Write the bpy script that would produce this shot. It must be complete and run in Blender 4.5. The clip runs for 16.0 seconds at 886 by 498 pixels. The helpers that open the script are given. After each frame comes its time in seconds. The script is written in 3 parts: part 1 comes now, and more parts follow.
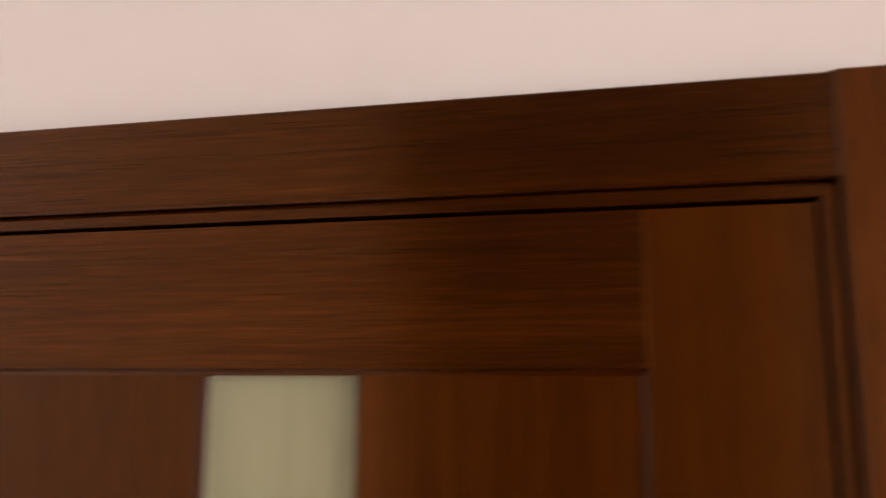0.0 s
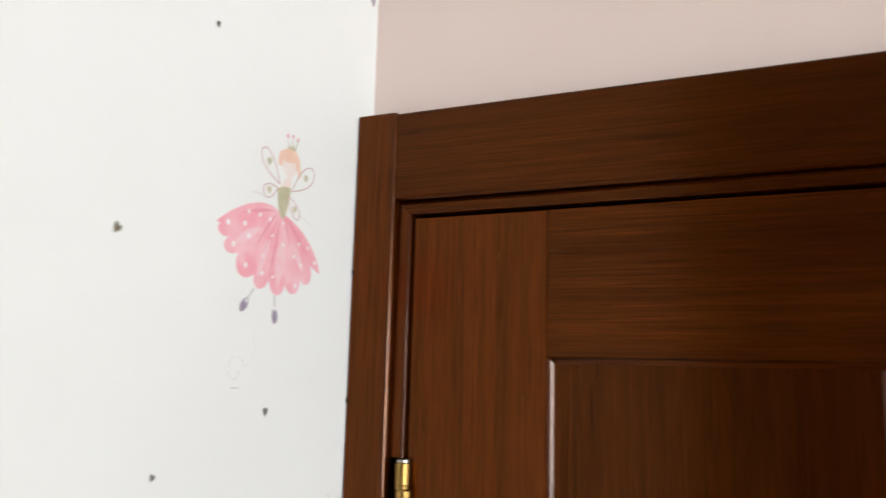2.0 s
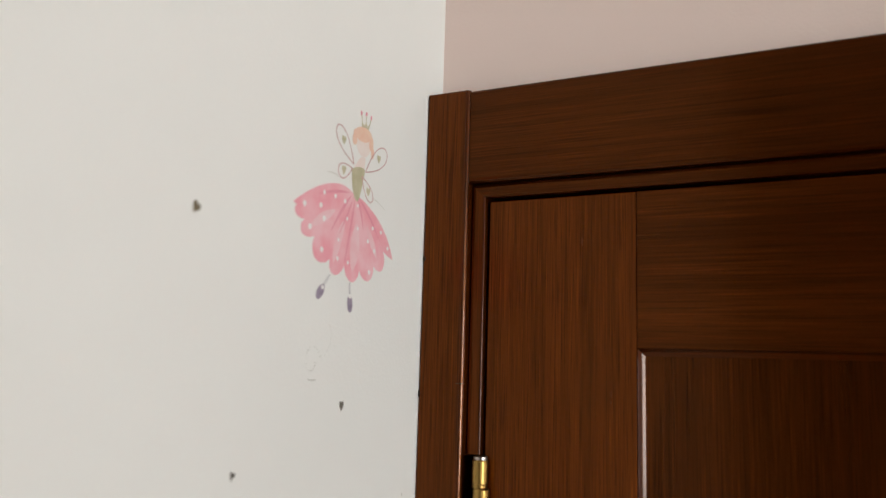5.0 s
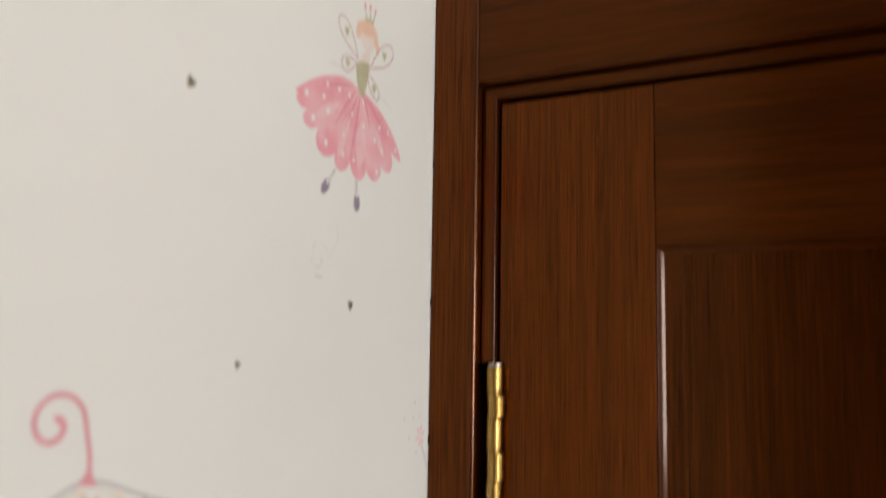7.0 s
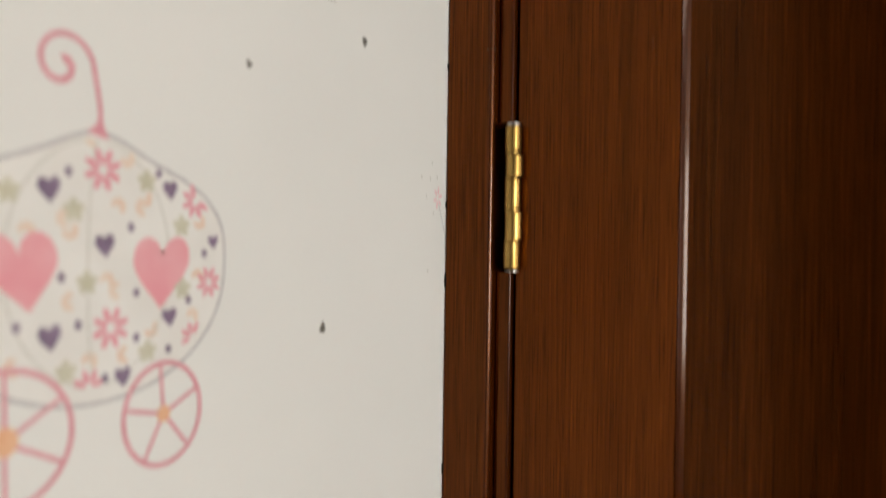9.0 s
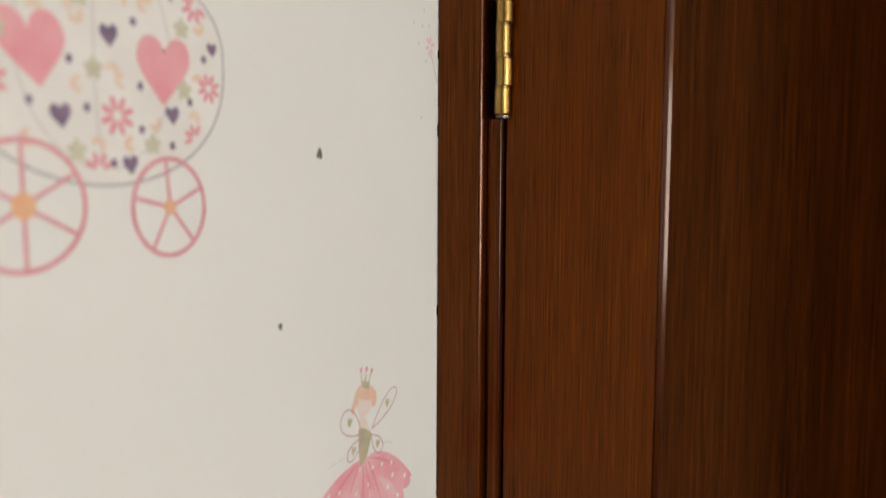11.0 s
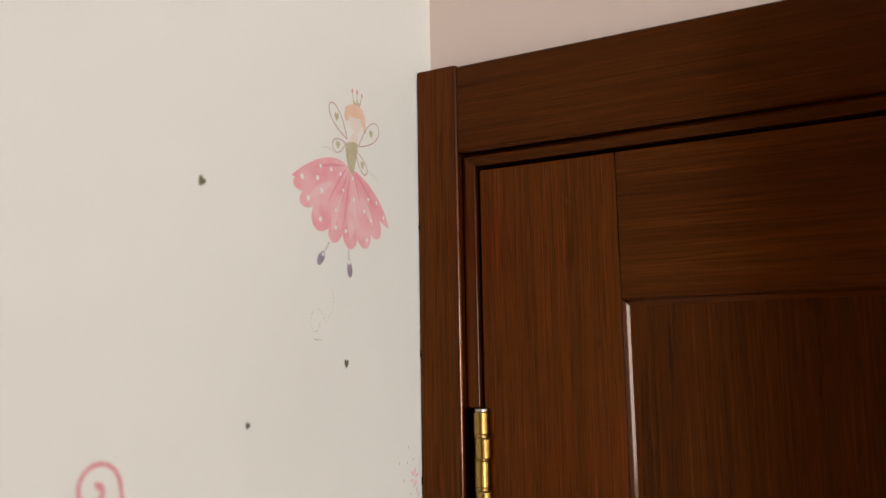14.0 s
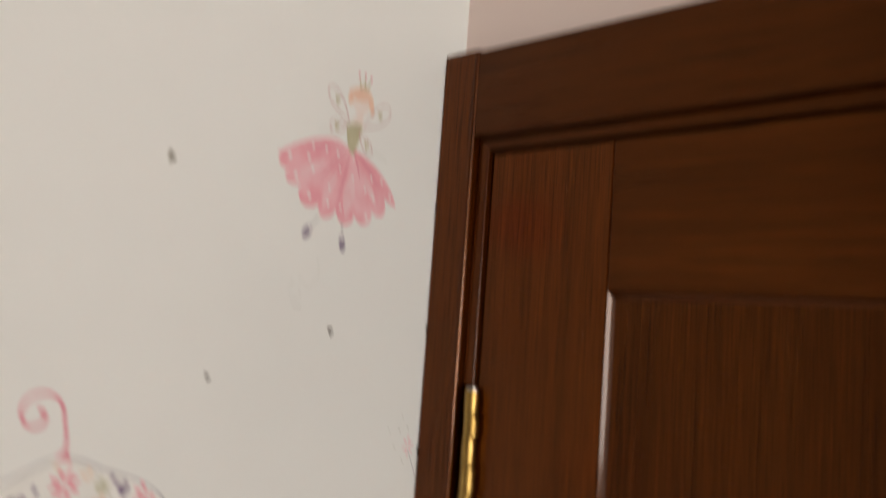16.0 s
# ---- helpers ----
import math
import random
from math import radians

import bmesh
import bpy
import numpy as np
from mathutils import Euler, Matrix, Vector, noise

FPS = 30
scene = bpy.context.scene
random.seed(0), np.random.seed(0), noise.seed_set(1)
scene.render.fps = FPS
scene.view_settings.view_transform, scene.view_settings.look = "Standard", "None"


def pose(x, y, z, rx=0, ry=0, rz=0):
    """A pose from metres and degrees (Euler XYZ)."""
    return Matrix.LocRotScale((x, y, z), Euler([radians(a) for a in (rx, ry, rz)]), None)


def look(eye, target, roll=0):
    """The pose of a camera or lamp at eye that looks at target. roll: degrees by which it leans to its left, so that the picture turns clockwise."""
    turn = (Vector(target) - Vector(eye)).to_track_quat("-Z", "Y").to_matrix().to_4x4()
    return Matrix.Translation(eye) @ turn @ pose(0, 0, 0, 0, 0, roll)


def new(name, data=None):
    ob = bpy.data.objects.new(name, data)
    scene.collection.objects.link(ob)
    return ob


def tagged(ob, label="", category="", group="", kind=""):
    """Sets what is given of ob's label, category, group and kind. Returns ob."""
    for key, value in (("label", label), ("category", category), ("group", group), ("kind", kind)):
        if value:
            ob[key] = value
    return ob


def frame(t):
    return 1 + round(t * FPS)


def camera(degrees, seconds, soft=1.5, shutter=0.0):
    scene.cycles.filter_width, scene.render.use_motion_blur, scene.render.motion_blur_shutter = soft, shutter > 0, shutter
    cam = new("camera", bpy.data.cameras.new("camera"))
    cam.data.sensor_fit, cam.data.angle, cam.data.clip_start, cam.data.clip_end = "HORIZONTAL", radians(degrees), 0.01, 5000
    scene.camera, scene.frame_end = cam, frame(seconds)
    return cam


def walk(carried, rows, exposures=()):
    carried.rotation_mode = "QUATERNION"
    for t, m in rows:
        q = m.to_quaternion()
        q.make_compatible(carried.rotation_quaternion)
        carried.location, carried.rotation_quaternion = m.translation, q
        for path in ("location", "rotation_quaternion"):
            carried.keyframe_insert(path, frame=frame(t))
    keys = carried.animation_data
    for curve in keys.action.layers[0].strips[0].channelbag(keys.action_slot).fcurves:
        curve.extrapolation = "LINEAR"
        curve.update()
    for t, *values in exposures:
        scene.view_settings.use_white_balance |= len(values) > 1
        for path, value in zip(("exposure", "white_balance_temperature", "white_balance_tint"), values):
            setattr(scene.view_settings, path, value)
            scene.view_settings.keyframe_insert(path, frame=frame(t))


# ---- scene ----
import itertools

# ---------------------------------------------------------------- camera
cam = camera(58.5, 16.0, soft=1.3, shutter=0.8)
cam.data.dof.use_dof, cam.data.dof.focus_distance, cam.data.dof.aperture_fstop = True, 0.56, 5.6
# seconds, eye x y z, yaw, pitch, roll
PATH = [
    (0, 0.5801, -0.5031, 1.8897, 12.36, 9.78, 0.26),
    (0.1, 0.5715, -0.5051, 1.8886, 14.58, 9.52, 0.34),
    (0.3, 0.5180, -0.5103, 1.8882, 15.73, 9.20, -0.48),
    (0.5, 0.4869, -0.5019, 1.8990, 18.87, 8.04, -0.34),
    (0.6, 0.4547, -0.5040, 1.9005, 19.43, 7.59, -0.59),
    (1, 0.3845, -0.5104, 1.8890, 21.89, 8.35, -0.75),
    (1.5, 0.3186, -0.5075, 1.8883, 24.29, 8.95, 0.51),
    (2, 0.2626, -0.5081, 1.8867, 25.21, 9.04, 1.52),
    (2.5, 0.2420, -0.5040, 1.8882, 25.89, 8.64, 1.62),
    (3, 0.2267, -0.5015, 1.8863, 26.19, 8.56, 1.90),
    (3.5, 0.2229, -0.4960, 1.8865, 26.54, 8.24, 2.17),
    (4, 0.2196, -0.4956, 1.8859, 26.56, 8.58, 1.79),
    (6.5, 0.2124, -0.4848, 1.8767, 27.50, 7.99, 1.80),
    (7, 0.2103, -0.4738, 1.8479, 28.08, 5.93, 0.92),
    (7.5, 0.2185, -0.4696, 1.8252, 29.74, 3.53, 1.08),
    (8, 0.2066, -0.4645, 1.7954, 29.55, 1.87, 1.23),
    (8.5, 0.2054, -0.4626, 1.7799, 29.34, 0.68, 1.28),
    (9, 0.2063, -0.4603, 1.7516, 29.41, -0.38, 0.85),
    (9.2, 0.2046, -0.4595, 1.7409, 29.24, -1.44, 1.08),
    (10.2, 0.2110, -0.4690, 1.6880, 29.10, -6.60, 0.50),
    (11.3, 0.2199, -0.4801, 1.6998, 28.87, -3.57, 0.16),
    (11.5, 0.2179, -0.4849, 1.7079, 28.33, -2.27, 0.13),
    (12, 0.2266, -0.5016, 1.7782, 27.81, 3.02, 0.29),
    (12.2, 0.2344, -0.5060, 1.8071, 27.51, 4.18, -0.44),
    (12.5, 0.2371, -0.5121, 1.8317, 27.31, 6.33, -0.79),
    (13, 0.2384, -0.5233, 1.8579, 27.11, 9.05, -0.73),
    (13.5, 0.2425, -0.5226, 1.8610, 27.71, 9.37, -0.42),
    (14, 0.2407, -0.5164, 1.8661, 27.75, 7.59, -0.98),
    (14.5, 0.2531, -0.5084, 1.8762, 30.29, 7.81, -1.96),
    (15, 0.2743, -0.4928, 1.8802, 32.03, 8.05, -1.97),
    (15.5, 0.3308, -0.4924, 1.8910, 38.76, 7.64, -1.92),
    (15.8, 0.3640, -0.4755, 1.8918, 41.30, 6.50, 1.40),
    (16, 0.3660, -0.4490, 1.8712, 42.42, 5.46, 4.20),
]
EXPOSURES = [
    (0.0, 0.14, 6600, 9), (0.5, 0.32, 6500, 8), (1.0, 0.28, 6400, 7), (1.5, 0.24, 6250, 6), (2.5, -0.02, 6300, 4), (3.5, -0.21, 6400, 4), (6.5, -0.32, 6800, 7),
    (9.0, -0.32, 6950, 6), (12.5, -0.34, 7050, 8), (15.0, -0.38, 7100, 9), (16.0, -0.54, 7100, 9),
]
walk(cam, [(t, pose(x, y, z, 90 + pitch, 0, yaw) @ pose(0, 0, 0, 0, 0, roll))
           for t, x, y, z, yaw, pitch, roll in PATH], EXPOSURES)

# ---------------------------------------------------------------- plan, metres
WEST = -0.0456          # face of the white wall
NORTH = 0.0118          # face of the pink wall
EAST, SOUTH, SCREEN, CEILING = 5.4, -3.4, -1.75, 2.72
LEAF_W, LEAF_TOP, LEAF_T = 0.700, 2.000, 0.040
CASE_TOP = 2.0793       # top of the door casing
HEAD_LOW = 2.0124       # lower edge of the casing's head
IN_L, IN_R = -0.0125, 0.7125   # inner edges of the two casing boards
STILE = 0.1012          # width of the door's stiles
PAN_L, PAN_R, PAN_TOP = 0.1054, 0.6000, 1.8957   # recessed field of the door
GLASS_L, GLASS_R = 0.3013, 0.4075
WIN_Y0, WIN_Y1, WIN_Z0, WIN_Z1 = -2.75, -1.15, 0.90, 2.45

# ---------------------------------------------------------------- light
world = bpy.data.worlds.new("sky")
scene.world = world
world.use_nodes = True
wn = world.node_tree
sky = wn.nodes.new("ShaderNodeTexSky")
sky.sky_type, sky.sun_disc = "NISHITA", False
sky.sun_elevation, sky.sun_rotation = radians(38), radians(250)
wn.nodes["Background"].inputs["Strength"].default_value = 0.12
wn.links.new(sky.outputs["Color"], wn.nodes["Background"].inputs["Color"])

day = bpy.data.lights.new("window_daylight", "AREA")
day.shape, day.size, day.size_y = "RECTANGLE", WIN_Y1 - WIN_Y0 - 0.1, WIN_Z1 - WIN_Z0 - 0.1
day.energy, day.color = 200.0, (0.95, 0.98, 1.0)
day_ob = new("window_daylight", day)
day_ob.matrix_world = look((EAST - 0.02, (WIN_Y0 + WIN_Y1) / 2, (WIN_Z0 + WIN_Z1) / 2), (0, (WIN_Y0 + WIN_Y1) / 2, 1.5))


# ---------------------------------------------------------------- materials
def material(name):
    m = bpy.data.materials.new(name)
    m.use_nodes = True
    nt = m.node_tree
    return m, nt, nt.nodes["Principled BSDF"]


def node(nt, kind, **values):
    n = nt.nodes.new(kind)
    for key, value in values.items():
        n.inputs[key].default_value = value
    return n


def coords(nt, scale, rotation=(0, 0, 0), shift=(0, 0, 0)):
    tc = nt.nodes.new("ShaderNodeTexCoord")
    mp = node(nt, "ShaderNodeMapping", Scale=scale, Rotation=rotation, Location=shift)
    nt.links.new(tc.outputs["Object"], mp.inputs["Vector"])
    return mp.outputs["Vector"]


def ramp(nt, source, stops):
    r = nt.nodes.new("ShaderNodeValToRGB")
    el = r.color_ramp.elements
    while len(el) < len(stops):
        el.new(0.5)
    for e, (p, c) in zip(el, stops):
        e.position, e.color = p, (*c, 1) if len(c) == 3 else c
    nt.links.new(source, r.inputs["Fac"])
    return r.outputs["Color"]


def grey(v):
    return (v, v, v)


def times(nt, a, b, fac=1.0, mode="MULTIPLY"):
    mix = nt.nodes.new("ShaderNodeMix")
    mix.data_type, mix.blend_type = "RGBA", mode
    mix.inputs["Factor"].default_value = fac
    nt.links.new(a, mix.inputs["A"])
    nt.links.new(b, mix.inputs["B"])
    return mix.outputs["Result"]


def wood(name, along, shift, tone=1.0, figured=1.0, lacquer=0.08, fibre_gloss=0.80):
    """Dark walnut veneer under satin lacquer; along: the axis of the grain."""
    m, nt, b = material(name)

    def stretched(fine, long):
        s = [fine, fine, fine]
        s["xyz".index(along)] = long
        return coords(nt, s, shift=shift)

    # slow wander of the figure across the board
    wander = node(nt, "ShaderNodeTexNoise", Scale=1.0, Detail=3.0, Roughness=0.5)
    nt.links.new(stretched(26.0, 1.6), wander.inputs["Vector"])
    figure = ramp(nt, wander.outputs["Fac"], [(p, tuple(tone * c for c in colour)) for p, colour in ((0.28, (0.060, 0.0115, 0.0009)), (0.52, (0.086, 0.0176, 0.0016)), (0.74, (0.112, 0.0245, 0.0026)))])
    bands = node(nt, "ShaderNodeTexNoise", Scale=1.0, Detail=5.0, Roughness=0.62, Distortion=0.25)
    nt.links.new(stretched(430.0, 4.0), bands.inputs["Vector"])
    fibre = ramp(nt, bands.outputs["Fac"], [(0.32, grey(1 - 0.30 * figured)), (0.50, grey(0.98)), (0.68, grey(1 + 0.26 * figured))])
    pores = node(nt, "ShaderNodeTexNoise", Scale=1.0, Detail=2.0, Roughness=0.55)
    nt.links.new(stretched(1150.0, 24.0), pores.inputs["Vector"])
    pore = ramp(nt, pores.outputs["Fac"], [(0.33, grey(1 - 0.60 * figured)), (0.45, grey(0.94)), (0.57, grey(1.02)), (0.69, grey(1 + 0.62 * figured))])
    # broad darker heart streaks that run the length of the board and fade in and out
    streaks = node(nt, "ShaderNodeTexNoise", Scale=1.0, Detail=2.0, Roughness=0.5, Distortion=0.4)
    nt.links.new(stretched(90.0, 2.4), streaks.inputs["Vector"])
    streak = ramp(nt, streaks.outputs["Fac"], [(0.34, grey(0.86)), (0.48, grey(1.0)), (0.70, grey(1.08))])
    col = times(nt, times(nt, times(nt, figure, fibre), pore, 0.8), streak)
    nt.links.new(col, b.inputs["Base Color"])
    # light thrown back by the fibres under the lacquer takes the wood's own colour
    tint = nt.nodes.new("ShaderNodeRGB")
    tint.outputs[0].default_value = (1.0, 0.31, 0.06, 1.0)
    nt.links.new(times(nt, times(nt, tint.outputs[0], fibre), pore, 0.8), b.inputs["Specular Tint"])
    b.inputs["Specular IOR Level"].default_value = fibre_gloss
    b.inputs["Coat Weight"].default_value, b.inputs["Coat Roughness"].default_value = lacquer, 0.13
    sheen = ramp(nt, bands.outputs["Fac"], [(0.3, grey(0.27)), (0.7, grey(0.21))])
    nt.links.new(sheen, b.inputs["Roughness"])
    bump = node(nt, "ShaderNodeBump", Strength=0.05, Distance=0.0004)
    nt.links.new(pore, bump.inputs["Height"])
    nt.links.new(bump.outputs["Normal"], b.inputs["Normal"])
    return m


def plaster(name, low, high, rough=0.75, bumpiness=0.22):
    """Rolled matt wall paint with slight mottling and a fine nap."""
    m, nt, b = material(name)
    big = node(nt, "ShaderNodeTexNoise", Scale=2.3, Detail=4.0, Roughness=0.6)
    nt.links.new(coords(nt, (1, 1, 1)), big.inputs["Vector"])
    nt.links.new(ramp(nt, big.outputs["Fac"], [(0.35, low), (0.65, high)]), b.inputs["Base Color"])
    nap = node(nt, "ShaderNodeTexNoise", Scale=420.0, Detail=3.0, Roughness=0.6)
    nt.links.new(coords(nt, (1, 1, 1)), nap.inputs["Vector"])
    swell = node(nt, "ShaderNodeTexNoise", Scale=14.0, Detail=2.0)
    nt.links.new(coords(nt, (1, 1, 1)), swell.inputs["Vector"])
    add = nt.nodes.new("ShaderNodeMath")
    add.operation = "ADD"
    nt.links.new(nap.outputs["Fac"], add.inputs[0])
    nt.links.new(swell.outputs["Fac"], add.inputs[1])
    bump = node(nt, "ShaderNodeBump", Strength=bumpiness, Distance=0.0006)
    nt.links.new(add.outputs["Value"], bump.inputs["Height"])
    nt.links.new(bump.outputs["Normal"], b.inputs["Normal"])
    b.inputs["Roughness"].default_value = rough
    return m


def print_ink(name, low, high, scale=60.0, rough=0.55):
    """Soft watercolour print on matt film."""
    m, nt, b = material(name)
    n = node(nt, "ShaderNodeTexNoise", Scale=scale, Detail=3.0, Roughness=0.55)
    nt.links.new(coords(nt, (1, 1, 1)), n.inputs["Vector"])
    nt.links.new(ramp(nt, n.outputs["Fac"], [(0.36, low), (0.64, high)]), b.inputs["Base Color"])
    b.inputs["Roughness"].default_value = rough
    return m


def brass_metal(name, dim):
    m, nt, b = material(name)
    n = node(nt, "ShaderNodeTexNoise", Scale=90.0, Detail=4.0)
    nt.links.new(coords(nt, (1, 1, 0.3)), n.inputs["Vector"])
    nt.links.new(ramp(nt, n.outputs["Fac"], [(0.3, tuple(dim * c for c in (0.30, 0.175, 0.045))), (0.7, tuple(dim * c for c in (0.56, 0.36, 0.115)))]), b.inputs["Base Color"])
    nt.links.new(ramp(nt, n.outputs["Fac"], [(0.3, grey(0.40)), (0.7, grey(0.27))]), b.inputs["Roughness"])
    b.inputs["Metallic"].default_value = 1.0
    return m


def plain(name, colour, rough=0.5, metal=0.0):
    m, nt, b = material(name)
    n = node(nt, "ShaderNodeTexNoise", Scale=35.0, Detail=3.0)
    nt.links.new(coords(nt, (1, 1, 1)), n.inputs["Vector"])
    nt.links.new(ramp(nt, n.outputs["Fac"], [(0.3, tuple(c * 0.88 for c in colour)), (0.7, colour)]), b.inputs["Base Color"])
    b.inputs["Roughness"].default_value, b.inputs["Metallic"].default_value = rough, metal
    return m


def frosted():
    """Satin opal glass, cream, with faint upright streaks."""
    m, nt, b = material("opal_glass")
    n = node(nt, "ShaderNodeTexNoise", Scale=1.0, Detail=3.0)
    nt.links.new(coords(nt, (38, 38, 3)), n.inputs["Vector"])
    nt.links.new(ramp(nt, n.outputs["Fac"], [(0.3, (0.33, 0.280, 0.150)), (0.7, (0.40, 0.340, 0.190))]), b.inputs["Base Color"])
    b.inputs["Roughness"].default_value = 0.38
    b.inputs["Transmission Weight"].default_value = 0.12
    b.inputs["IOR"].default_value = 1.5
    return m


WOOD_V = wood("walnut_upright", "z", (0.0, 0.0, 0.0), 0.60, 0.9)
WOOD_V2 = wood("walnut_upright_casing", "z", (3.7, 1.3, 5.1), 0.54, 0.8)
# same walnut, darker and duller: the left panel's shade is put into its colour
WOOD_V_SHADED = wood("walnut_upright_shaded", "z", (8.1, 4.4, 2.7), 0.32, 0.9, 0.07, 0.62)
WOOD_BEAD = wood("walnut_bead_thick_lacquer", "z", (6.6, 3.1, 1.2), 0.50, 0.6, 0.34, 0.16)
WOOD_M = wood("walnut_moulding_lacquer", "z", (9.4, 0.7, 3.3), 0.50, 0.8, 0.46, 0.60)
WOOD_G = wood("walnut_glazing_bead", "z", (4.1, 8.2, 6.0), 0.36, 0.6, 0.14, 0.05)
WOOD_H = wood("walnut_level", "x", (1.9, 6.2, 0.4), 0.39, 0.75, 0.07, 0.62)
WOOD_H2 = wood("walnut_level_casing", "x", (5.3, 2.2, 7.9), 0.32, 0.7, 0.07, 0.60)
WHITE = plaster("white_wall_paint", (0.755, 0.755, 0.735), (0.80, 0.80, 0.78))
PINK = plaster("pale_pink_wall_paint", (0.785, 0.630, 0.575), (0.825, 0.670, 0.615))
UMBER = plaster("umber_for_dark_reflection", (0.026, 0.015, 0.009), (0.034, 0.020, 0.012))
CEIL = plaster("ceiling_paint", (0.77, 0.77, 0.75), (0.80, 0.80, 0.79))
KNOT = plain("dark_knot", (0.042, 0.0100, 0.0016), 0.5)
KNOT.node_tree.nodes["Principled BSDF"].inputs["Specular IOR Level"].default_value = 0.08
FLOOR = wood("oak_floor", "y", (2.0, 2.0, 2.0))
BRASS = brass_metal("polished_brass", 0.88)
OLD_BRASS = brass_metal("darkened_brass", 0.75)
STEEL = plain("dull_steel", (0.42, 0.39, 0.36), 0.35, 1.0)
DARK = plain("dark_hole_and_shade", (0.012, 0.010, 0.008), 0.9)
GLASS = frosted()
FRAME_WHITE = plain("white_window_paint", (0.78, 0.78, 0.76), 0.4)

INK_PINK = print_ink("ink_pink", (0.82, 0.355, 0.415), (0.84, 0.500, 0.545), 60)
INK_FOLD = print_ink("ink_deep_pink", (0.75, 0.285, 0.355), (0.78, 0.345, 0.41), 80)
INK_HEART = print_ink("ink_heart_pink", (0.81, 0.340, 0.390), (0.83, 0.425, 0.465), 45)
INK_LIGHT = print_ink("ink_light_pink", (0.82, 0.49, 0.53), (0.83, 0.57, 0.60), 80)
INK_ROSE = print_ink("ink_rose", (0.69, 0.275, 0.335), (0.75, 0.36, 0.415), 90)
INK_WHITE = print_ink("ink_white", (0.80, 0.77, 0.755), (0.82, 0.80, 0.79), 60)
INK_BODY = print_ink("ink_milk_white", (0.77, 0.755, 0.725), (0.81, 0.80, 0.775), 40)
INK_OLIVE = print_ink("ink_olive", (0.46, 0.43, 0.285), (0.57, 0.53, 0.375), 120)
INK_GREEN = print_ink("ink_pale_green", (0.56, 0.54, 0.41), (0.64, 0.62, 0.50), 120)
INK_PEACH = print_ink("ink_peach", (0.79, 0.50, 0.38), (0.80, 0.59, 0.47), 110)
INK_PEACH_PALE = print_ink("ink_pale_peach", (0.79, 0.60, 0.49), (0.80, 0.67, 0.57), 110)
INK_SKIN = print_ink("ink_cream_pink", (0.79, 0.67, 0.62), (0.80, 0.715, 0.675), 110)
INK_ORANGE = print_ink("ink_orange", (0.80, 0.44, 0.26), (0.82, 0.51, 0.33), 120)
INK_PURPLE = print_ink("ink_purple", (0.19, 0.135, 0.215), (0.28, 0.205, 0.305), 160)
INK_GREY = print_ink("ink_grey", (0.10, 0.09, 0.08), (0.16, 0.145, 0.12), 160)
INK_WING = print_ink("ink_brown_rose", (0.50, 0.30, 0.29), (0.60, 0.38, 0.37), 160)
INK_UMBER = print_ink("ink_olive_brown", (0.135, 0.110, 0.070), (0.20, 0.165, 0.105), 160)
INK_LINE = print_ink("ink_grey_line", (0.36, 0.34, 0.37), (0.45, 0.43, 0.45), 160)
INK_FAINT = print_ink("ink_faint_line", (0.56, 0.55, 0.495), (0.62, 0.61, 0.56), 160)
INK_DOT = print_ink("ink_grey_dot", (0.43, 0.42, 0.38), (0.51, 0.50, 0.46), 160)
INK_SHOE = print_ink("ink_lilac", (0.245, 0.200, 0.275), (0.35, 0.295, 0.37), 200)


# ---------------------------------------------------------------- building helpers
def part(name, bm, mat, parent=None, label="", smooth=False):
    mesh = bpy.data.meshes.new(name)
    bmesh.ops.recalc_face_normals(bm, faces=bm.faces)
    if smooth:
        for f in bm.faces:
            f.smooth = True
    bm.to_mesh(mesh)
    bm.free()
    mesh.materials.append(mat)
    ob = new(name, mesh)
    if parent is not None:
        ob.parent = parent
    if label:
        ob["label"] = label
    return ob


def block(x0, x1, y0, y1, z0, z1, bevel=0.0, segments=2):
    bm = bmesh.new()
    bmesh.ops.create_cube(bm, size=1.0)
    for v in bm.verts:
        v.co = ((x0 + x1) / 2 + v.co.x * (x1 - x0), (y0 + y1) / 2 + v.co.y * (y1 - y0), (z0 + z1) / 2 + v.co.z * (z1 - z0))
    if bevel:
        bmesh.ops.bevel(bm, geom=bm.edges[:], offset=bevel, segments=segments, profile=0.5, affect="EDGES")
    return bm


def prism(sections):
    """A solid through two or more closed outlines with equal numbers of points."""
    bm = bmesh.new()
    rings = [[bm.verts.new(p) for p in s] for s in sections]
    for a, b in zip(rings, rings[1:]):
        for i in range(len(a)):
            j = (i + 1) % len(a)
            bm.faces.new((a[i], a[j], b[j], b[i]))
    bm.faces.new(rings[0])
    bm.faces.new(rings[-1])
    return bm


def structure(ob, label, category):
    return tagged(ob, label, category, kind="structure")


def empty(name, label, category, group=""):
    return tagged(new(name), label, category, group)


# ---------------------------------------------------------------- room shell
T = 0.12
structure(part("wall_west", block(WEST - T, WEST, SOUTH - T, NORTH + T, 0, CEILING), WHITE),
          "matt white painted nursery wall with coloured stickers", "wall")
north = structure(new("wall_north"), "pale pink painted wall round the dark wooden door", "wall")
part("wall_over_door", block(WEST, EAST, NORTH, NORTH + T, 2.044, CEILING), PINK, north)
part("wall_beside_door", block(0.744, EAST, NORTH, NORTH + T, 0, 2.044), PINK, north)
structure(part("wall_south", block(WEST, EAST, SOUTH - T, SOUTH, 0, CEILING), WHITE), "plain white painted wall", "wall")
